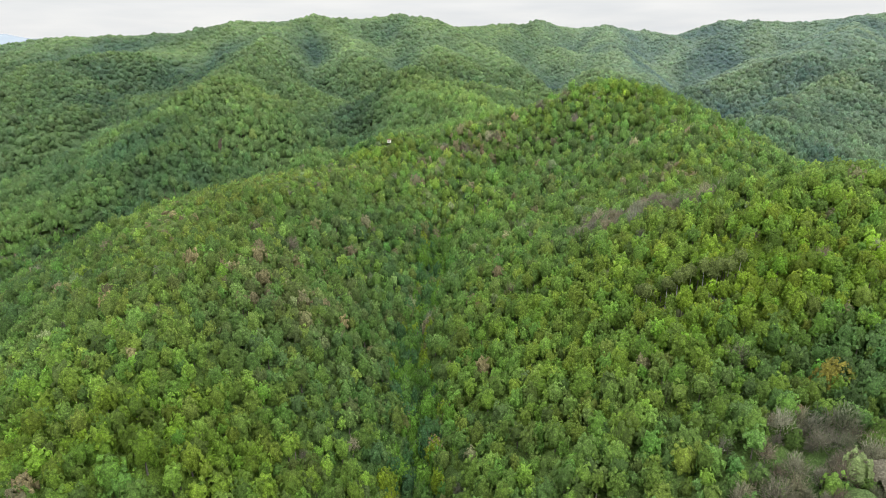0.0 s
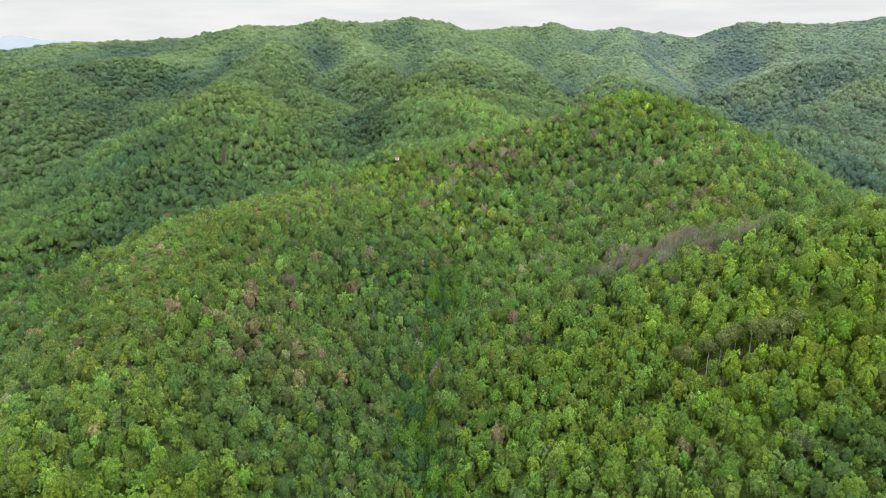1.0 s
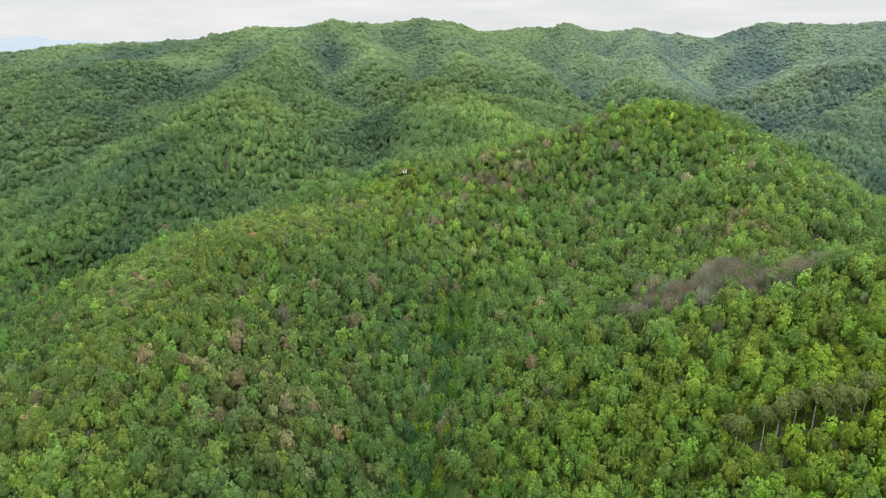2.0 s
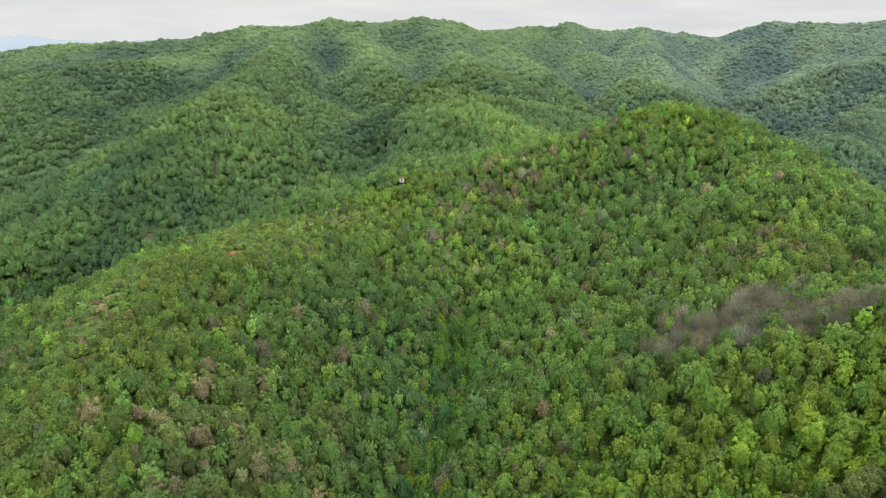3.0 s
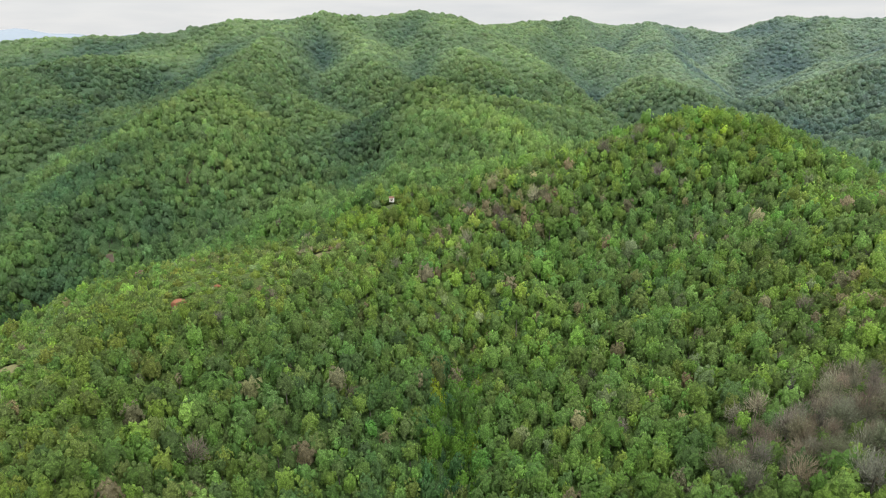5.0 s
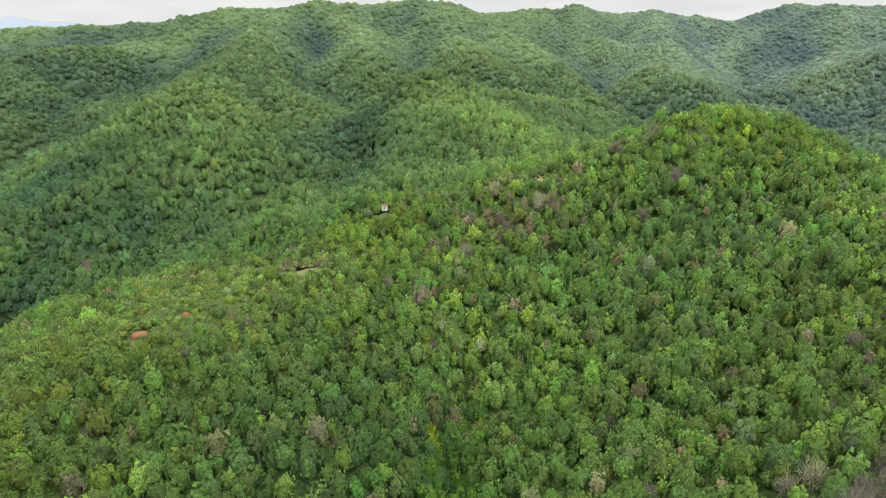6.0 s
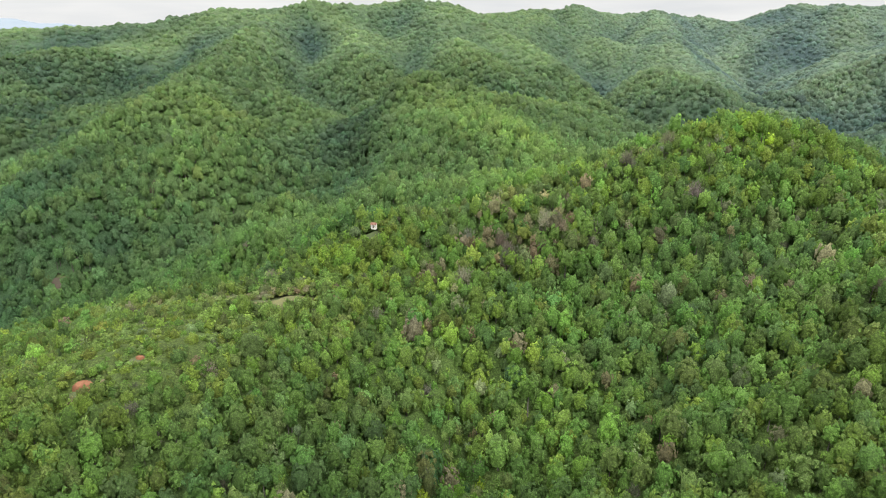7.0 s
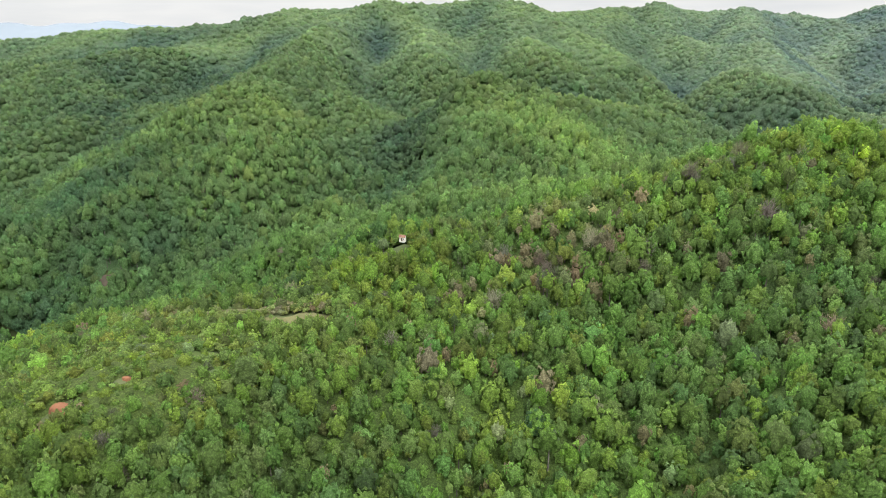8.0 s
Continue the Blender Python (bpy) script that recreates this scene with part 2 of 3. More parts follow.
def land(x, y):
    """The ground's height at x, y (arrays)."""
    x, y = np.asarray(x, float), np.asarray(y, float)
    tops = [np.full(x.shape, FLOOR)]
    for crest, left, right, rounding in RIDGES.values():
        best = np.full(x.shape, -1e9)
        for (ax, ay, az), (bx, by, bz) in zip(crest[:-1], crest[1:]):
            dx, dy = bx - ax, by - ay
            long2 = dx * dx + dy * dy
            t = np.clip(((x - ax) * dx + (y - ay) * dy) / long2, 0, 1)
            ex, ey = x - ax - t * dx, y - ay - t * dy
            side = np.clip((dx * ey - dy * ex) / math.sqrt(long2) / 25, -1, 1) * 0.5 + 0.5
            ease = t * t * (3 - 2 * t) * 0.5 + t * 0.5
            fall = (left * side + right * (1 - side)) * (np.sqrt(ex * ex + ey * ey + rounding * rounding) - rounding)
            best = np.maximum(best, az + (bz - az) * ease - fall)
        tops.append(best)
    tops = np.array(tops)
    most = tops.max(0)
    z = most + SOFT * np.log(np.exp((tops - most) / SOFT).sum(0)) - canopy(x, y)
    for line, depth, width in STREAMS.values():
        d2 = np.full(x.shape, 1e12)
        for (ax, ay), (bx, by) in zip(line[:-1], line[1:]):
            dx, dy = bx - ax, by - ay
            t = np.clip(((x - ax) * dx + (y - ay) * dy) / (dx * dx + dy * dy), 0, 1)
            d2 = np.minimum(d2, (x - ax - t * dx) ** 2 + (y - ay - t * dy) ** 2)
        z = z - depth * np.exp(-np.sqrt(d2 + 9) / width)
    for kx, ky, high, wide in KNOLLS:
        z = z + high * np.exp(-((x - kx) ** 2 + (y - ky) ** 2) / wide ** 2)
    folds = np.sin(x * 0.071 + 1.9 * np.sin(y * 0.041)) * np.sin(y * 0.063 + 1.4 * np.sin(x * 0.037))
    return z + folds * (0.4 + 1.8 * np.clip((y - 440) / 120, 0, 1))


def mesh_object(name, verts, tris, mat, parent=None, tint=None, smooth=False, rim=None):
    """One mesh object from arrays of corners and triangles; tint: the colour of the leaves at each corner; rim: 1 at the ragged edge of a tuft."""
    me = bpy.data.meshes.new(name)
    verts, tris = np.ascontiguousarray(verts, np.float32), np.ascontiguousarray(tris, np.int32)
    me.vertices.add(len(verts))
    me.vertices.foreach_set("co", verts.ravel())
    me.loops.add(tris.size)
    me.loops.foreach_set("vertex_index", tris.ravel())
    me.polygons.add(len(tris))
    me.polygons.foreach_set("loop_start", np.arange(0, tris.size, tris.shape[1], dtype=np.int32))
    me.polygons.foreach_set("use_smooth", np.full(len(tris), smooth))
    if tint is not None:
        layer = me.attributes.new("tint", "FLOAT_COLOR", "POINT")
        layer.data.foreach_set("color", np.concatenate([tint, np.ones((len(tint), 1))], 1).astype(np.float32).ravel())
    if rim is not None:
        me.attributes.new("rim", "FLOAT", "POINT").data.foreach_set("value", rim.astype(np.float32))
    me.materials.append(mat)
    me.update(calc_edges=True)
    ob = new(name, me)
    ob.parent = parent
    return ob


def axis(near_lo, near_hi, step, lo, hi, grow=1.06):
    """Grid lines with an even step between near_lo and near_hi, wider and wider beyond."""
    mid = list(np.arange(near_lo, near_hi + step, step))
    for end, way in ((hi, 1), (lo, -1)):
        s, v, more = step, mid[-1] if way > 0 else mid[0], []
        while (end - v) * way > 0:
            s *= grow
            v += s * way
            more.append(v)
        mid = mid + more if way > 0 else more[::-1] + mid
    return np.array(mid)


gx, gy = axis(-420, 420, 9, -4600, 4600), axis(-140, 900, 9, -4600, 4600)
GX, GY = np.meshgrid(gx, gy)
GZ = land(GX, GY) + 0.5 * np.sin(GX * 0.31 + 1.3 * np.sin(GY * 0.17)) * np.sin(GY * 0.27)
nx, ny = len(gx), len(gy)
q = (np.arange(ny - 1)[:, None] * nx + np.arange(nx - 1)[None]).ravel()
ground = mesh_object("ground", np.stack([GX.ravel(), GY.ravel(), GZ.ravel()], 1), np.stack([q, q + 1, q + nx + 1, q + nx], 1), SOIL, smooth=True)
tagged(ground, "hilly forest floor with leaf litter, soil and grass", "ground", kind="structure")

# ---- trees ----
rng = np.random.default_rng(7)
SPECIES = ["yellow_green", "bright_green", "mid_green", "blue_green", "olive", "russet", "bare", "pale", "golden"]
TINTS = np.array([(0.160, 0.242, 0.016), (0.102, 0.208, 0.024), (0.082, 0.170, 0.030), (0.056, 0.126, 0.038),
                  (0.122, 0.162, 0.042), (0.195, 0.178, 0.082), (0.200, 0.188, 0.118), (0.165, 0.216, 0.082), (0.185, 0.190, 0.026)]) * np.array([1.0, 1.0, 1.12])


def ball(steps):
    """A unit ball of triangles, from an icosahedron split steps times."""
    bm = bmesh.new()
    bmesh.ops.create_icosphere(bm, subdivisions=steps + 1, radius=1.0)
    v = np.array([p.co[:] for p in bm.verts])
    f = np.array([[p.index for p in t.verts] for t in bm.faces])
    bm.free()
    return v, f


BALL = ball(0)


def crown_shape(r, tufts, sides, tuft=0.3, core=0.72, tall=(1.0, 1.4), loose=0):
    """A crown about 1 in radius, its base at z = 0: an inner mass, ragged domes of leafy tufts over it, and a few loose sprays."""
    up = r.uniform(*tall)
    cv, cf = BALL
    v = cv * (core + r.uniform(-0.10, 0.10, len(cv)))[:, None]
    f = cf[v[cf][:, :, 2].mean(1) > (-0.3 if tufts else -0.62)]
    vs, fs, rims, base = [v], [f], [np.zeros(len(v))], len(v)
    k = np.arange(tufts)
    high = np.clip(1 - (k + 0.5) / max(tufts, 1) * 1.5 + r.uniform(-0.07, 0.07, tufts), -1, 1)
    ways = k * 2.39996 + r.uniform(-0.4, 0.4, tufts) + r.uniform(0, 6.28)
    flat = np.sqrt(1 - high ** 2)
    lean = r.normal(size=(3, 3))
    for d in np.column_stack([np.cos(ways) * flat, np.sin(ways) * flat, high]):
        swell = 1 + 0.14 * math.sin(2.2 * float(lean[0] @ d) + 1.0) + 0.08 * math.sin(4.1 * float(lean[1] @ d))
        n = d + np.array([0, 0, 0.45])
        n /= np.linalg.norm(n)
        a = np.cross(n, lean[2])
        a /= np.linalg.norm(a)
        b = np.cross(n, a)
        size = tuft * r.uniform(0.72, 1.3)
        mid = d * swell * r.uniform(0.70, 0.92)
        t = np.arange(sides) * 2 * math.pi / sides + r.uniform(0, 6.28)
        wide = (size * r.uniform(0.7, 1.3, sides))[:, None]
        ring = mid + wide * (np.cos(t)[:, None] * a + np.sin(t)[:, None] * b) - n * size * r.uniform(0.15, 0.75, (sides, 1))
        vs.append(np.concatenate([[mid + n * size * r.uniform(0.35, 0.7)], ring]))
        fs.append(base + np.array([[0, 1 + q, 1 + (q + 1) % sides] for q in range(sides)]))
        rims.append(np.concatenate([[0.0], np.ones(sides)]))
        base += sides + 1
    if loose:
        d = r.normal(size=(loose, 3))
        d[:, 2] = np.abs(d[:, 2]) - 0.3
        d /= np.linalg.norm(d, axis=1, keepdims=True)
        at = d * r.uniform(0.95, 1.15, (loose, 1))
        a = np.cross(d, r.normal(size=(loose, 3)))
        a /= np.linalg.norm(a, axis=1, keepdims=True)
        b = np.cross(d, a) + 0.4 * d
        w = 0.12 * r.uniform(0.6, 1.4, (loose, 1))
        vs.append(np.stack([at + a * w, at - 0.6 * a * w + 0.8 * b * w, at - 0.5 * a * w - 0.85 * b * w], 1).reshape(-1, 3))
        fs.append(base + np.arange(3 * loose).reshape(-1, 3))
        rims.append(np.full(3 * loose, 0.5))
    v, f = np.concatenate(vs) * np.array([1.0, 1.0, up]), np.concatenate(fs)
    used, place = np.unique(f, return_inverse=True)
    v, f = v[used], place.reshape(-1, 3)
    v[:, 2] -= v[:, 2].min()
    return v, f, np.concatenate(rims)[used]


def twig_shape(r, twigs):
    """A leafless crown: a haze of fine twigs, thicker boughs in the middle."""
    d = r.normal(size=(twigs, 3))
    d[:, 2] = np.abs(d[:, 2]) * 1.1 - 0.25
    d /= np.linalg.norm(d, axis=1, keepdims=True)
    a = d * r.uniform(0.15, 0.86, (twigs, 1))
    way = d + r.normal(size=(twigs, 3)) * 0.45 + np.array([0, 0, 0.35])
    b = a + way * r.uniform(0.16, 0.34, (twigs, 1))
    w = np.cross(way, r.normal(size=(twigs, 3)))
    w *= r.uniform(0.012, 0.032, (twigs, 1)) / np.linalg.norm(w, axis=1, keepdims=True)
    v = np.stack([a - w, a + w, b], 1).reshape(-1, 3) * np.array([1.0, 1.0, 1.25])
    return v - np.array([0, 0, v[:, 2].min()]), np.arange(3 * twigs).reshape(-1, 3), np.zeros(len(v))


def trunk_shape(sides):
    """A tapered trunk 1 high, 1 in radius at its foot."""
    a = np.arange(sides) * 2 * math.pi / sides
    v = np.concatenate([np.stack([np.cos(a), np.sin(a), 0 * a], 1), [[0.15, 0.1, 1.0]]])
    return v, np.array([[k, (k + 1) % sides, sides] for k in range(sides)])


def scatter(shape, at, turn, size):
    """Many copies of a shape in one pair of arrays: places, turns about z, sizes (n, 3)."""
    v, f = shape[:2]
    c, s = np.cos(turn)[:, None], np.sin(turn)[:, None]
    p = v[None] * size[:, None]
    x = p[..., 0] * c - p[..., 1] * s + at[:, None, 0]
    y = p[..., 0] * s + p[..., 1] * c + at[:, None, 1]
    z = p[..., 2] + at[:, None, 2]
    n = len(v)
    return np.stack([x, y, z], 2).reshape(-1, 3), (f[None] + (np.arange(len(at)) * n)[:, None, None]).reshape(-1, f.shape[1]), n


def stand(x0, x1, y0, y1, step):
    """Uneven planting over a rectangle: x, y."""
    xs, ys = np.meshgrid(np.arange(x0, x1, step), np.arange(y0, y1, step * 0.87))
    xs = xs + (np.arange(xs.shape[0]) % 2)[:, None] * step * 0.5
    return (xs + rng.uniform(-0.42, 0.42, xs.shape) * step).ravel(), (ys + rng.uniform(-0.42, 0.42, ys.shape) * step).ravel()


def away(x, y, lines):
    """The distance to the nearest of some lines."""
    d2 = np.full(len(x), 1e12)
    for line in lines:
        for (ax, ay), (bx, by) in zip(line[:-1], line[1:]):
            dx, dy = bx - ax, by - ay
            t = np.clip(((x - ax) * dx + (y - ay) * dy) / (dx * dx + dy * dy), 0, 1)
            d2 = np.minimum(d2, (x - ax - t * dx) ** 2 + (y - ay - t * dy) ** 2)
    return np.sqrt(d2)


def mixture(x, y):
    """How likely each species is at x, y: rows of weights."""
    w = np.zeros((len(x), len(SPECIES)))
    far = np.clip((y - 405) / 50, 0, 1)
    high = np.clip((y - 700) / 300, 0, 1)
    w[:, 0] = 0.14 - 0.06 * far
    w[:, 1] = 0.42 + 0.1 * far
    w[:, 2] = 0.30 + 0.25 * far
    # blue-green grows more frequent with distance, standing in for bluish haze
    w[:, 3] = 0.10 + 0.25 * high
    w[:, 4] = 0.10 * (1 - far)
    w[:, 5] = 0.016 * (1 - far)
    w[:, 6] = 0.012 * (1 - far)
    w[:, 7] = 0.012 * (1 - far)
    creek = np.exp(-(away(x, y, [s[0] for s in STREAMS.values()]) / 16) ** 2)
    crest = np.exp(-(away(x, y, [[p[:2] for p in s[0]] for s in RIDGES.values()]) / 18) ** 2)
    # species colour paints the relief: far valleys darker, crests lighter
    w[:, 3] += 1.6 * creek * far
    w[:, 0] += 0.5 * crest
    spur = blob(x, y, 85, 160, 60, 42) + blob(x, y, -60, 125, 60, 30)
    w[:, 0] += 1.3 * spur
    for cx, cy, rx, ry, k, much in BANDS:
        w[:, k] += much * blob(x, y, cx, cy, rx, ry)
    return w / w.sum(1, keepdims=True)


# stands of their own: centre, half widths, species, weight
BANDS = [(87, 222, 15, 9, 6, 7.0), (67, 230, 13, 8, 6, 5.0), (84, 245, 10, 7, 6, 6.0), (-72, 358, 30, 7, 5, 0.6), (-110, 240, 10, 12, 5, 0.4), (-55, 190, 15, 12, 5, 0.5), (-55, 188, 20, 16, 4, 0.7), (20, 388, 20, 10, 5, 0.9),
         (20, 388, 20, 10, 6, 0.8), (76, 105, 12, 7, 6, 8.0), (86, 108, 14, 8, 7, 0.6), (-75, 340, 24, 10, 4, 0.9), (-112, 255, 16, 26, 4, 0.7),
         # (96, 127) puts the shade of the flank turned away into dark trees
         (96, 127, 26, 14, 3, 5.0), (107, 281, 10, 7, 5, 0.8), (-40, 390, 6, 4, 7, 0.3), (-45, 385, 16, 16, 0, 0.9), (75, 425, 18, 6, 6, 0.25), (40, 345, 30, 25, 3, 0.25),
         # (-95, 660) paints ravine shade, (-190, 640) and (20, 640) paint light on crests
         (-400, 760, 90, 140, 3, 0.6), (-95, 660, 22, 90, 3, 1.2), (-190, 640, 45, 80, 0, 0.5), (20, 640, 30, 110, 0, 0.35), (420, 640, 110, 90, 3, 2.0),
         (-140, 500, 60, 30, 3, 0.5), (120, 428, 28, 14, 0, 0.8), (-20, 200, 14, 80, 3, 0.5), (-30, 215, 26, 40, 4, 0.4)]
# openings in the woods: centre, half widths
BARE_SLOPES = [(-214, 474, 9, 6), (-198, 556, 3, 9), (-194, 540, 3, 6), (-76, 614, 8, 9), (22, 470, 6, 4), (-454, 702, 15, 11), (-216, 522, 3, 6), (-180, 548, 2.5, 5)]
GRASS_GAPS = [(-70, 324, 6, 2.6), (-84, 320, 3.6, 2.2), (-60, 318, 2.2, 2), (-98, 217, 2.6, 4), (-93, 231, 2.6, 3.5), (-105, 244, 3, 3.5)]
DRY_GAPS = [(-84, 360, 17, 5.5), (-57, 353, 11, 4.2), (-103, 355, 7, 3.5), (-113, 254, 5, 4), (6, 412, 7, 3.2), (66, 433, 6, 2.6)]
OTHER_GAPS = [(-33.5, 389.2, 3.0, 5.0), (-39.5, 389.5, 2.4, 3.2), (-87, 292.5, 3.2, 5.0), (-80, 306.0, 1.8, 3.0), (70, 164, 15, 2.6)]
GAPS = BARE_SLOPES + GRASS_GAPS + DRY_GAPS + OTHER_GAPS


def spaced(x, y):
    """Which places of a stand are not in an opening."""
    keep = np.ones(len(x), bool)
    for cx, cy, rx, ry in GAPS:
        keep &= ((x - cx) / rx) ** 2 + ((y - cy) / ry) ** 2 > 1
    return keep


def plant(x, y, radius, tall, vary, lift):
    """Species, crown radius, height and turn of the trees of a stand."""
    w = mixture(x, y).cumsum(1)
    kind = (rng.random(len(x))[:, None] > w).sum(1).clip(0, len(SPECIES) - 1)
    up = growth(x, y)
    r = radius * np.minimum(rng.lognormal(0, vary, len(x)), 1.65) * np.sqrt(up) * np.where(kind == 6, 1.15, 1.0)
    h = tall * rng.lognormal(0, lift, len(x)) * np.sqrt(r / radius) * up
    return kind, r, h, rng.uniform(0, 6.283, len(x))


# patches of one leaf colour: centre, half widths, colour, strength; (97, 127) paints in a flank's shade, (24, 180)
# brightens a dim slope
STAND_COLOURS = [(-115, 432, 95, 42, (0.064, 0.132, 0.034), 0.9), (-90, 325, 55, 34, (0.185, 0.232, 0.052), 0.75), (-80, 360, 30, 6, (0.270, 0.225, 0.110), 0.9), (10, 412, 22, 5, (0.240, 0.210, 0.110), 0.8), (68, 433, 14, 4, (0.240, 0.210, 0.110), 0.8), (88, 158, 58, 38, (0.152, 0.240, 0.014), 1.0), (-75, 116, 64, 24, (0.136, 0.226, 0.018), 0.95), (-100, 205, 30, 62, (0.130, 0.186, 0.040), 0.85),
                 (-92, 290, 24, 40, (0.140, 0.196, 0.040), 0.7), (30, 320, 70, 60, (0.120, 0.192, 0.040), 0.6), (-46, 182, 20, 22, (0.132, 0.170, 0.046), 0.6),
                 (112, 285, 40, 34, (0.153, 0.211, 0.041), 0.8), (124, 425, 30, 20, (0.138, 0.226, 0.023), 0.8), (97, 127, 30, 16, (0.057, 0.112, 0.024), 0.9),
                 (-45, 380, 22, 14, (0.164, 0.244, 0.029), 0.8), (22, 250, 24, 36, (0.111, 0.185, 0.033), 0.5), (-22, 165, 13, 46, (0.075, 0.150, 0.030), 0.3),
                 (24, 180, 24, 42, (0.140, 0.228, 0.030), 0.8), (-20, 262, 16, 40, (0.080, 0.158, 0.034), 0.35), (18, 352, 22, 16, (0.080, 0.157, 0.037), 0.5)]


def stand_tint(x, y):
    """The leaf colour of the woods, uneven from stand to stand: crests lightened, valleys and left slopes darkened to
    paint relief, distance paled blue to paint haze.
    """
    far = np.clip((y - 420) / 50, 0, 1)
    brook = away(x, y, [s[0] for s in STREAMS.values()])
    # leaves tinted darker along the valleys, standing in for shade in the ravines
    valley_shade = np.exp(-(brook / (7 + 12 * far)) ** 2)
    # leaves tinted lighter near the crests, standing in for stronger light on top
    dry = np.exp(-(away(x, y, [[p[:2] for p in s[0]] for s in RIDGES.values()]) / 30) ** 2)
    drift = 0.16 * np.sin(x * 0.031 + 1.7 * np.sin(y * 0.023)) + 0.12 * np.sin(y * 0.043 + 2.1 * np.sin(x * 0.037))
    # the last two terms tint left slopes darker in place of less light
    t = 0.56 + 0.36 * dry - 0.25 * valley_shade + drift - 0.26 * blob(x, y, -430, 780, 170, 260) - 0.50 * blob(x, y, -250, 530, 130, 90)
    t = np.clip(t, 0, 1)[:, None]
    # haze put into the leaf colour: bluer and paler with distance and far right
    far_haze = 0.45 * np.clip((y - 430) / 600, 0, 1) + 0.55 * np.clip((x - 120) / 260, 0, 1) * np.clip((y - 430) / 160, 0, 1)
    cool = 1 + np.clip(far_haze, 0, 1)[:, None] * np.array([0.32, 0.16, 2.3])
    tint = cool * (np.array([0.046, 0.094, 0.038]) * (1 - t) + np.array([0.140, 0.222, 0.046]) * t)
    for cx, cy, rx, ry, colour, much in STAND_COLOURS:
        part_of = (much * blob(x, y, cx, cy, rx, ry) * (1 - 0.8 * valley_shade))[:, None]
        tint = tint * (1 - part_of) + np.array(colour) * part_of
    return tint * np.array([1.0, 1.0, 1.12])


def understorey(name, x0, x1, y0, y1, step, high, parent, even, least=0.6, part_of=None):
    """The closed lower foliage between the crowns: an uneven leafy sheet some metres over the ground, added so that the
    gaps stay lighter.
    """
    xs, ys = np.arange(x0, x1 + step, step), np.arange(y0, y1 + step, step)
    x, y = [a.ravel() for a in np.meshgrid(xs, ys)]
    x = x + rng.uniform(-0.3, 0.3, len(x)) * step
    y = y + rng.uniform(-0.3, 0.3, len(x)) * step
    clear = np.ones(len(x))
    for cx, cy, rx, ry in GAPS:
        clear = np.minimum(clear, np.clip(((x - cx) / (rx + 2)) ** 2 + ((y - cy) / (ry + 2)) ** 2 - 0.6, 0, 1))
    z = land(x, y) - 0.5 + (high * growth(x, y) * rng.uniform(least, 1.1, len(x)) + 0.3) * clear
    n = len(xs)
    q = (np.arange(len(ys) - 1)[:, None] * n + np.arange(n - 1)[None]).ravel()
    faces = np.stack([q, q + 1, q + n + 1, q + n], 1)
    wanted = inside(x[q], y[q]) if part_of is None else inside(x[q], y[q]) & part_of(x[q], y[q])
    faces = faces[wanted]
    keep, faces = np.unique(faces, return_inverse=True)
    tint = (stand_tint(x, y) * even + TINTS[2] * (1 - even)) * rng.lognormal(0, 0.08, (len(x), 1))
    return mesh_object(name, np.stack([x, y, z], 1)[keep], faces.reshape(-1, 4), LEAVES, parent, tint=tint[keep], smooth=True)


def woodland(name, x, y, kind, r, h, turn, shapes, twig, trunk, label, deepest=2.5, even=0.0, vary=0.12):
    """Woods as one thing: canopy and trunks."""
    z = land(x, y)
    pick = rng.integers(0, len(shapes), len(x))
    vs, fs, ts, rims, base = [], [], [], [], 0
    for k in range(len(shapes) + 1):
        m = (kind == 6) if k == len(shapes) else (pick == k) & (kind != 6)
        if not m.any():
            continue
        shape = twig if k == len(shapes) else shapes[k]
        top = shape[0][:, 2].max()
        deep = np.minimum(h[m] * 0.8, r[m] * deepest)
        at = np.stack([x[m], y[m], z[m] + h[m] - deep], 1)
        v, f, n = scatter(shape, at, turn[m], np.stack([r[m], r[m], deep / top], 1))
        plainly = np.where(kind[m] > 4, 0, even)[:, None]
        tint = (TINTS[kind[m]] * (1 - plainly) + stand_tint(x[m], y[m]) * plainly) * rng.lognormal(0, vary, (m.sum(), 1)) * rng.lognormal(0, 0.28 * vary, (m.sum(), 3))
        vs.append(v)
        fs.append(f + base)
        ts.append(np.repeat(tint, n, 0))
        rims.append(np.tile(shape[2], m.sum()))
        base += len(v)
    ob = mesh_object(name, np.concatenate(vs), np.concatenate(fs), LEAVES, tint=np.concatenate(ts), smooth=True, rim=np.concatenate(rims))
    tagged(ob, label, "woodland", kind="stuff")
    if trunk is None:
        return ob
    v, f, n = scatter(trunk, np.stack([x, y, z - 0.4], 1), turn, np.stack([0.03 * h, 0.03 * h, h * 0.85], 1))
    mesh_object("trunks", v, f, BARK, ob)
    return ob


sr = np.random.default_rng(3)
NEAR = [crown_shape(sr, int(sr.integers(23, 29)), 4, 0.285, loose=4) for _ in range(24)]
RIDGE = [crown_shape(sr, int(sr.integers(16, 20)), 4, 0.33, loose=2) for _ in range(18)]
SCRUB = [crown_shape(sr, int(sr.integers(10, 12)), 4, 0.39, tall=(0.7, 1.0)) for _ in range(12)]
SLOPE = [crown_shape(sr, int(sr.integers(14, 17)), 4, 0.36, 0.72, (1.1, 1.5)) for _ in range(16)]
FAR = [crown_shape(sr, 6, 4, 0.50, 0.76, (0.9, 1.2)) for _ in range(14)]
HIGH = [crown_shape(sr, 0, 0, core=1.0, tall=(0.9, 1.1)) for _ in range(8)]
HIGH = [(v, f[v[f][:, :, 2].mean(1) > 0.25 * v[:, 2].max()], rim) for v, f, rim in HIGH]
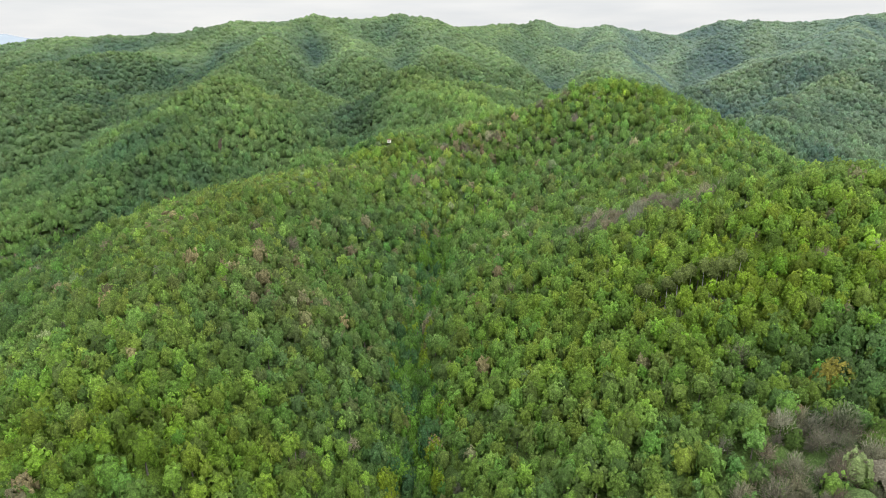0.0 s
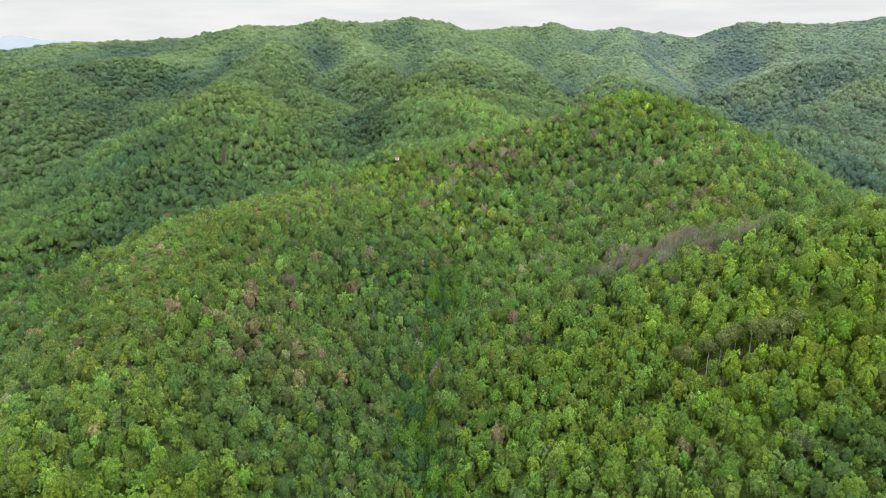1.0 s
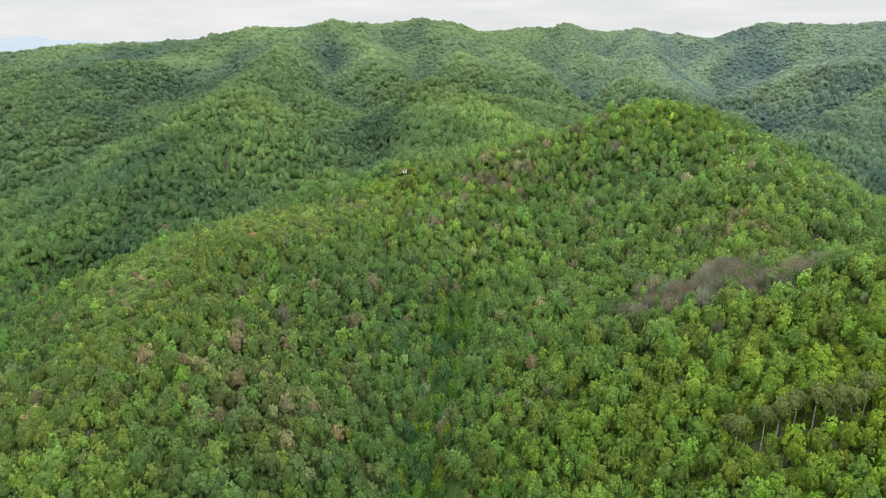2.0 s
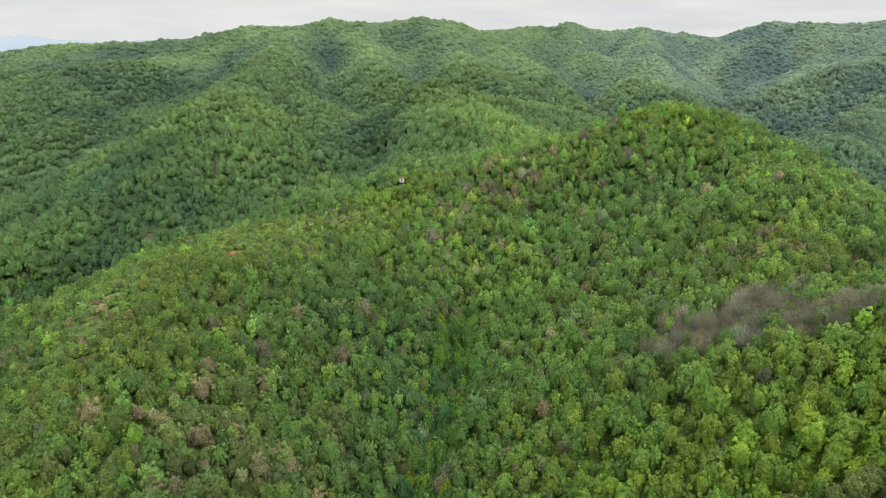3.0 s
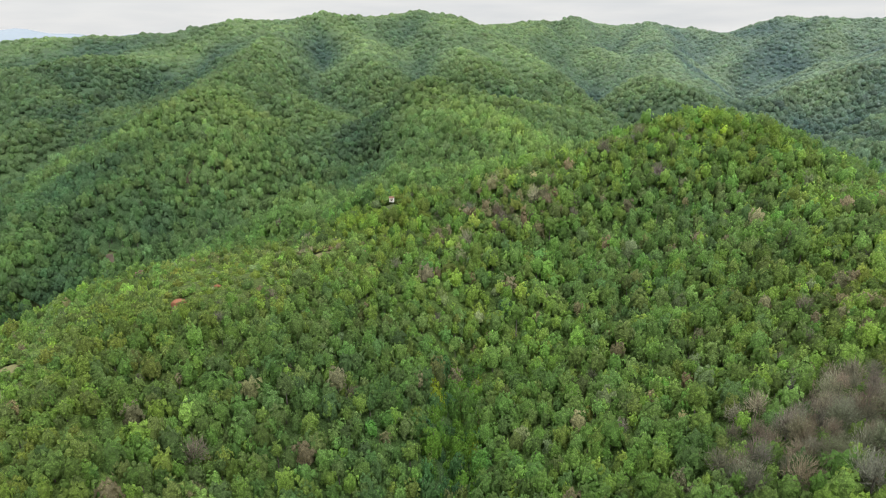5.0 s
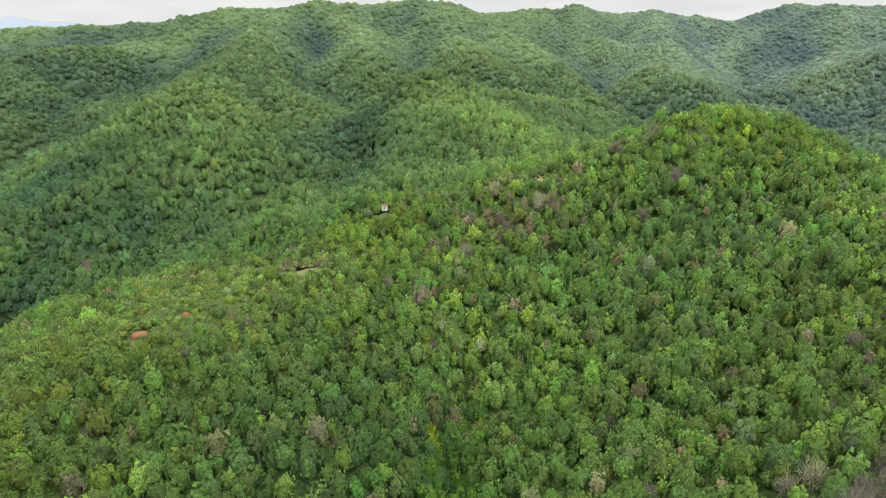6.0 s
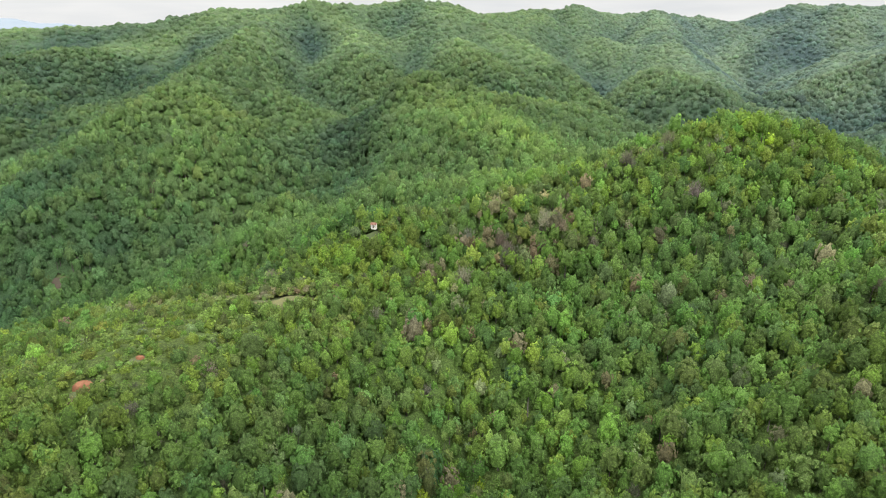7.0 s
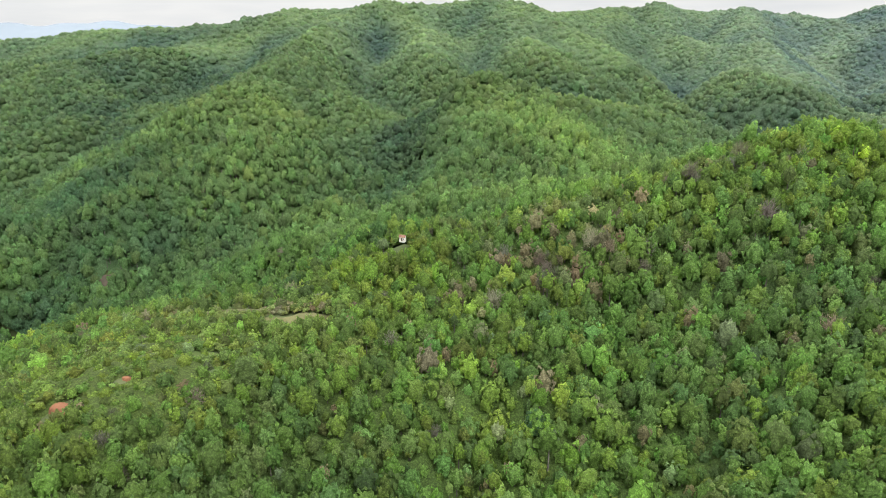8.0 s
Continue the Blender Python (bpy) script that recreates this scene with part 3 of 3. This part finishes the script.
TWIG = twig_shape(sr, 520)
TRUNK3 = trunk_shape(3)


def inside(x, y):
    return (x < 0.72 * y + 12) & (x > -0.77 * y - 16) & spaced(x, y)


def on_ridge(x, y):
    return (y < 430) | (beside_peak(x) & (y < 476))


def outside(x, y):
    return (x >= 0.72 * y + 12) | (x <= -0.77 * y - 16) | (y < 95)


# the trees along the creek, over which the camera flies, are things of their own; all the others are woods
x, y = stand(-260, 250, 95, 300, 3.0)
m = inside(x, y)
x, y = x[m], y[m]
kind, r, h, turn = plant(x, y, 1.82, 9.4, 0.33, 0.10)
brook = away(x, y, [STREAMS["creek"][0]])
kind = np.where((brook < 4.5) & (rng.random(len(x)) < 0.75), rng.choice([1, 2, 3], len(x)), kind)
own = (brook < 7.4) & (y > 125) & (kind != 6)
near_woods = woodland("near_woods", x[~own], y[~own], kind[~own], r[~own], h[~own], turn[~own], NEAR, TWIG, TRUNK3, "mixed spring woods of bright green broadleaf trees", 2.7, 0.64, 0.2)
understorey("understorey", -260, 250, 95, 302, 2.6, 5.4, near_woods, 0.9)
CREEK = [a[own] for a in (x, y, kind, r, h, turn)]
x, y = stand(-370, 360, 300, 478, 3.25)
m = inside(x, y) & on_ridge(x, y)
x, y = x[m], y[m]
ridge_woods = woodland("ridge_woods", x, y, *plant(x, y, 1.95, 9.4, 0.34, 0.12), RIDGE, TWIG, TRUNK3, "mixed green and russet woods on the ridge", 2.7, 0.60, 0.21)
understorey("understorey", -370, 360, 300, 480, 2.8, 5.4, ridge_woods, 0.9, part_of=on_ridge)
x, y = stand(-170, 130, 170, 445, 2.0)
m = inside(x, y) & (growth(x, y) < 0.72)
x, y = x[m], y[m]
kind, r, h, turn = plant(x, y, 1.9, 5.0, 0.30, 0.22)
woodland("scrub", x, y, kind, r, h, turn, SCRUB, TWIG, None, "low olive-green scrub on the open crest", 2.0, 0.75, 0.2)
x, y = stand(-560, 540, 430, 620, 4.8)
m = inside(x, y) & ~on_ridge(x, y)
x, y = x[m], y[m]
slope_woods = woodland("slope_woods", x, y, *plant(x, y, 2.95, 14.0, 0.22, 0.09), SLOPE, TWIG, TRUNK3, "dense green beech woods on the lower mountain slopes", 2.7, 0.85, 0.14)
understorey("understorey", -560, 540, 430, 622, 4.6, 8.0, slope_woods, 1.0, 0.7, lambda px, py: ~on_ridge(px, py))
x, y = stand(-720, 700, 620, 900, 5.3)
m = inside(x, y)
x, y = x[m], y[m]
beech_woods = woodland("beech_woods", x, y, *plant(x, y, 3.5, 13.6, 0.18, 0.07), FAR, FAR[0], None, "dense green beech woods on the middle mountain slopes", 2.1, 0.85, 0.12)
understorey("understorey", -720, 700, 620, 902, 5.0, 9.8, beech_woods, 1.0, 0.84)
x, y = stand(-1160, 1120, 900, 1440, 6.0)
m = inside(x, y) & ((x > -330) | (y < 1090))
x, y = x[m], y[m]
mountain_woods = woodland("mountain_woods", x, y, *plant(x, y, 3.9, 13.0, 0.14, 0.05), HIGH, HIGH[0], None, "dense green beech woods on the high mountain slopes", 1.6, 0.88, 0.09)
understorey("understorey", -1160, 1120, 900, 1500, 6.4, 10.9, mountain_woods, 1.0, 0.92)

# the woods go on behind the camera's start and on both sides
for name, x0, x1, y0, y1, step, size in (("hill_woods", -340, 340, -140, 95, 6.6, 4.2), ("side_woods", -430, 430, 95, 450, 6.6, 4.3), ("valley_woods", -760, 740, 450, 860, 8.0, 5.0)):
    x, y = stand(x0, x1, y0, y1, step)
    m = outside(x, y)
    x, y = x[m], y[m]
    woodland(name, x, y, *plant(x, y, size, 9.4, 0.14, 0.07), FAR if y0 < 0 else HIGH, HIGH[0], TRUNK3, "unbroken green broadleaf woods on the hillsides around", 2.0, 0.7, 0.1)

# ---- single trees ----
LOOKS = {"yellow_green": "fresh yellow-green", "bright_green": "bright green", "mid_green": "full green", "blue_green": "dark blue-green",
         "olive": "dull olive-green", "russet": "thin russet-brown", "bare": "leafless grey", "pale": "pale whitish green", "golden": "golden"}


def trunk_with_limbs(name, r, parent, mat, bare=0.5):
    """A tapered, slightly bent trunk 1 high with limbs in its upper part."""
    vs, fs = [], []

    def limb(a, b, ra, rb, sides):
        a, b = np.array(a), np.array(b)
        way = (b - a) / np.linalg.norm(b - a)
        u = np.cross(way, (0.3, 0.9, 0.2))
        u /= np.linalg.norm(u)
        w = np.cross(way, u)
        turn = np.arange(sides) * 2 * math.pi / sides
        ring = np.cos(turn)[:, None] * u + np.sin(turn)[:, None] * w
        base = sum(len(v) for v in vs)
        vs.append(np.concatenate([a + ring * ra, b + ring * rb]))
        for k in range(sides):
            n = (k + 1) % sides
            fs.extend([(base + k, base + n, base + sides + n), (base + k, base + sides + n, base + sides + k)])

    bend = r.uniform(-0.03, 0.03, 2)
    mid = (bend[0], bend[1], 0.5)
    limb((0, 0, -0.06), mid, 0.024, 0.017, 6)
    limb(mid, (bend[0] * 1.6, bend[1] * 1.4, 0.92), 0.017, 0.004, 6)
    for k in range(5):
        t, way = r.uniform(bare, 0.8), k * 1.257 + r.uniform(-0.3, 0.3)
        long = r.uniform(0.14, 0.24)
        a = (bend[0] * t * 2, bend[1] * t * 2, t)
        limb(a, (a[0] + math.cos(way) * long, a[1] + math.sin(way) * long, t + long * r.uniform(0.5, 0.9)), 0.008, 0.002, 3)
    return mesh_object(name, np.concatenate(vs), np.array(fs), mat, parent)


def single_tree(name, species, r, clumps, look_of, bark=None, low=0.2, width=1.0):
    """A tree 1 high on an empty at its foot: trunk and crown. Crown radius 0.3 times width."""
    root = new(name)
    trunk_with_limbs("trunk", r, root, bark or BARK, max(0.35, low))
    v, f, rim = crown_shape(r, max(44, clumps // 4), 6, 0.21, loose=40)
    v = v * np.array([0.3 * width, 0.3 * width, (1 - low) / v[:, 2].max()]) + np.array([0, 0, low])
    tint = np.repeat(TINTS[SPECIES.index(species)][None], len(v), 0) * (r.lognormal(0, 0.05, 3))
    mesh_object("crown", v, f, LEAVES, root, tint=tint, smooth=True, rim=rim)
    return tagged(root, look_of, "tree", "trees along the creek")


def set_tree(made, used, x, y, h, wide, turn):
    """Stands a pattern tree, or a copy of it once it is used, on the ground."""
    m = Matrix.Translation((x, y, float(land(np.array([x]), np.array([y]))[0]) - 0.1)) @ Matrix.Rotation(turn, 4, "Z") @ Matrix.Diagonal((wide, wide, h, 1))
    if used:
        return copy_thing(made, m @ Matrix.Diagonal([1 / s for s in made.scale] + [1]))
    made.matrix_basis = m
    return made


tr = np.random.default_rng(11)
patterns = {}
for x, y, k, r, h, turn in zip(*CREEK):
    word = SPECIES[k]
    if word not in patterns:
        patterns[word] = [[single_tree("broadleaf_tree", word, tr, 150, "broadleaf tree with a %s spring crown" % LOOKS[word]), False] for _ in range(4)]
    chosen = patterns[word][int(tr.integers(4))]
    set_tree(chosen[0], chosen[1], float(x), float(y), float(h), float(r) / 0.3, float(turn))
    chosen[1] = True
for word in patterns:
    for made, used in patterns[word]:
        if not used:
            for part_of in list(made.children):
                bpy.data.objects.remove(part_of)
            bpy.data.objects.remove(made)

# tall birches with pale stems, and a few trees that stand out
WHITE_BARK = plain_material("birch_bark", (0.20, 0.19, 0.17), (0.60, 0.58, 0.53), 1.5)
birch = single_tree("birch_tree", "olive", tr, 90, "tall birch with a pale stem and a thin high crown", WHITE_BARK, 0.62, 1.1)
for k in range(11):
    bx = (58, 64, 67, 69, 71, 74, 75.5, 77, 80, 84, 57)[k]
    set_tree(birch, k > 0, bx, 166 + float(tr.uniform(-2, 2)), float(tr.uniform(11.5, 13.5)), 7.0, float(tr.uniform(0, 6)))
tagged(set_tree(single_tree("oak_tree", "golden", tr, 240, "large oak with a golden-olive spring crown"), False, 88, 125, 12.0, 13.0, 0.3), group="trees on the spur")
tagged(set_tree(single_tree("lime_tree", "mid_green", tr, 260, "large round dense green tree standing above the woods"), False, 45, 343, 12.5, 16.0, 1.0), group="trees on the slope")
tagged(set_tree(single_tree("ash_tree", "blue_green", tr, 150, "slender grey-green tree with a visible pale trunk", WHITE_BARK, 0.4, 0.8), False, 13, 322, 12.0, 12.0, 2.0), group="trees on the slope")
tagged(set_tree(single_tree("cherry_tree", "pale", tr, 220, "small round cherry tree in pale blossom beside the hut"), False, -40.5, 392.0, 5.0, 7.5, 0.7), group="trees on the slope")

tagged(set_tree(single_tree("oak_tree", "olive", tr, 240, "broad oak with olive-brown young leaves above the scrub"), False, -55, 315, 11.0, 14.0, 2.2), group="trees on the slope")
tagged(set_tree(single_tree("hawthorn_tree", "pale", tr, 180, "slim hawthorn in pale blossom at the edge of the scrub"), False, -52, 303, 6.5, 6.0, 1.4), group="trees on the slope")

# ---- bare ground, the hut, the distance ----
CLAY = plain_material("red_clay", (0.19, 0.085, 0.046), (0.31, 0.140, 0.074), 0.9, 0.9, 0.8, 5.0)
LITTER = plain_material("leaf_litter", (0.050, 0.042, 0.030), (0.120, 0.092, 0.068), 0.3, 0.9, 0.8, 6.0)


def bare_patch(name, cx, cy, rx, ry, mat, label):
    """A ragged patch of bare soil that lies on the slope."""
    n, rings = 28, 5
    pts, tris = [(cx, cy)], []
    edge = tr.uniform(0.75, 1.1, n)
    for q in range(1, rings + 1):
        for k in range(n):
            a = k * 2 * math.pi / n
            pts.append((cx + rx * math.cos(a) * edge[k] * q / rings, cy + ry * math.sin(a) * edge[k] * q / rings))
    for k in range(n):
        tris.append((0, 1 + k, 1 + (k + 1) % n))
        for q in range(rings - 1):
            a, b = 1 + q * n + k, 1 + q * n + (k + 1) % n
            tris += [(a, a + n, b + n), (a, b + n, b)]
    p = np.array(pts)
    z = land(p[:, 0], p[:, 1]) + 0.5 * np.sin(p[:, 0] * 0.31 + 1.3 * np.sin(p[:, 1] * 0.17)) * np.sin(p[:, 1] * 0.27) + 0.35
    z[-n:] -= 1.0
    ob = mesh_object(name, np.column_stack([p, z]), np.array(tris), mat, smooth=True)
    return tagged(ob, label, "bare ground", kind="structure")


bare_patch("clay_bank", -87.0, 294.5, 2.7, 1.4, CLAY, "long bank of bare red clay in the scrub")
bare_patch("clay_bank", -80.0, 307.0, 1.2, 0.7, CLAY, "small bare spot of red clay in the scrub")
GRASS = plain_material("rough_grass", (0.062, 0.096, 0.026), (0.125, 0.160, 0.050), 0.5, 0.9, 0.8, 5.0)
DRY_GRASS = plain_material("dry_grass", (0.100, 0.105, 0.042), (0.172, 0.160, 0.072), 0.5, 0.9, 0.8, 5.0)
for cx, cy, rx, ry in GRASS_GAPS:
    bare_patch("grass_patch", cx, cy, rx * 1.2, ry * 1.2, GRASS, "rough green grass in a clearing on the crest")
for cx, cy, rx, ry in DRY_GAPS:
    bare_patch("dry_grass_patch", cx, cy, rx * 1.1, ry * 1.2, DRY_GRASS, "tan dry grass along the open crest")
for cx, cy, rx, ry in BARE_SLOPES:
    bare_patch("bare_slope", cx, cy, rx, ry, LITTER, "steep bare slope of brown soil and leaf litter")

PLASTER = plain_material("white_plaster", (0.55, 0.52, 0.48), (0.80, 0.78, 0.74), 0.9, 0.8)
TILE = plain_material("faded_roof_tiles", (0.16, 0.08, 0.06), (0.30, 0.17, 0.12), 1.2)
WOOD = plain_material("weathered_wood", (0.10, 0.07, 0.05), (0.22, 0.17, 0.12), 1.5)


def block(name, lo, hi, mat, parent):
    bm = bmesh.new()
    bmesh.ops.create_cube(bm, size=1.0)
    for v in bm.verts:
        v.co = [l + (c + 0.5) * (h - l) for c, l, h in zip(v.co, lo, hi)]
    bmesh.ops.bevel(bm, geom=bm.edges[:], offset=0.02, segments=1, affect="EDGES")
    me = bpy.data.meshes.new(name)
    bm.to_mesh(me)
    bm.free()
    me.materials.append(mat)
    ob = new(name, me)
    ob.parent = parent
    return ob


def hut(x, y, turn):
    root = new("hut")
    block("wall", (-1.6, -1.3, -0.8), (1.6, 1.3, 2.3), PLASTER, root)
    bm = bmesh.new()
    a = [bm.verts.new(p) for p in ((-1.9, -1.65, 2.2), (-1.9, 0, 3.3), (-1.9, 1.65, 2.2), (-1.9, 1.5, 2.2), (-1.9, 0, 3.15), (-1.9, -1.5, 2.2))]
    b = [bm.verts.new((1.9, v.co.y, v.co.z)) for v in a]
    for k in range(6):
        bm.faces.new((a[k], a[(k + 1) % 6], b[(k + 1) % 6], b[k]))
    bm.faces.new((a[0], a[5], a[4], a[1])), bm.faces.new((a[1], a[4], a[3], a[2]))
    bm.faces.new((b[0], b[1], b[4], b[5])), bm.faces.new((b[1], b[2], b[3], b[4]))
    bmesh.ops.recalc_face_normals(bm, faces=bm.faces[:])
    me = bpy.data.meshes.new("roof")
    bm.to_mesh(me)
    bm.free()
    me.materials.append(TILE)
    new("roof", me).parent = root
    for end in (-1.57, 1.57):
        gable = mesh_object("gable", np.array([(end, -1.28, 2.28), (end, 1.28, 2.28), (end, 0, 3.12)]), np.array([(0, 1, 2)]), PLASTER, root)
    door = block("door", (-0.4, -1.34, 0.0), (0.4, -1.29, 1.9), WOOD, root)
    pane = block("window", (0.75, -1.34, 1.0), (1.25, -1.29, 1.6), WOOD, root)
    root.matrix_basis = pose(x, y, float(land(np.array([x]), np.array([y]))[0]) + 0.6, 0, 0, turn) @ Matrix.Scale(0.6, 4)
    return tagged(root, "small white plastered hut with a faded tiled roof on the ridge", "hut")


hut(-33.5, 391.5, -12)

# the haze over the far hills is put into their own pale colour
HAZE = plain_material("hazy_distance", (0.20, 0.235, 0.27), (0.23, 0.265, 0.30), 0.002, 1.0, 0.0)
ax = np.linspace(-4400, 4400, 120)
top = 250 + 34 * (1 + np.sin(ax * 0.0016 + 1.0)) * 0.5 + 14 * np.sin(ax * 0.0061) + 8 * np.sin(ax * 0.0173)
v = np.concatenate([np.column_stack([ax, 4200 + 0 * ax, top]), np.column_stack([ax, 3700 + 0 * ax, 60 + 0 * ax])])
k = np.arange(119)
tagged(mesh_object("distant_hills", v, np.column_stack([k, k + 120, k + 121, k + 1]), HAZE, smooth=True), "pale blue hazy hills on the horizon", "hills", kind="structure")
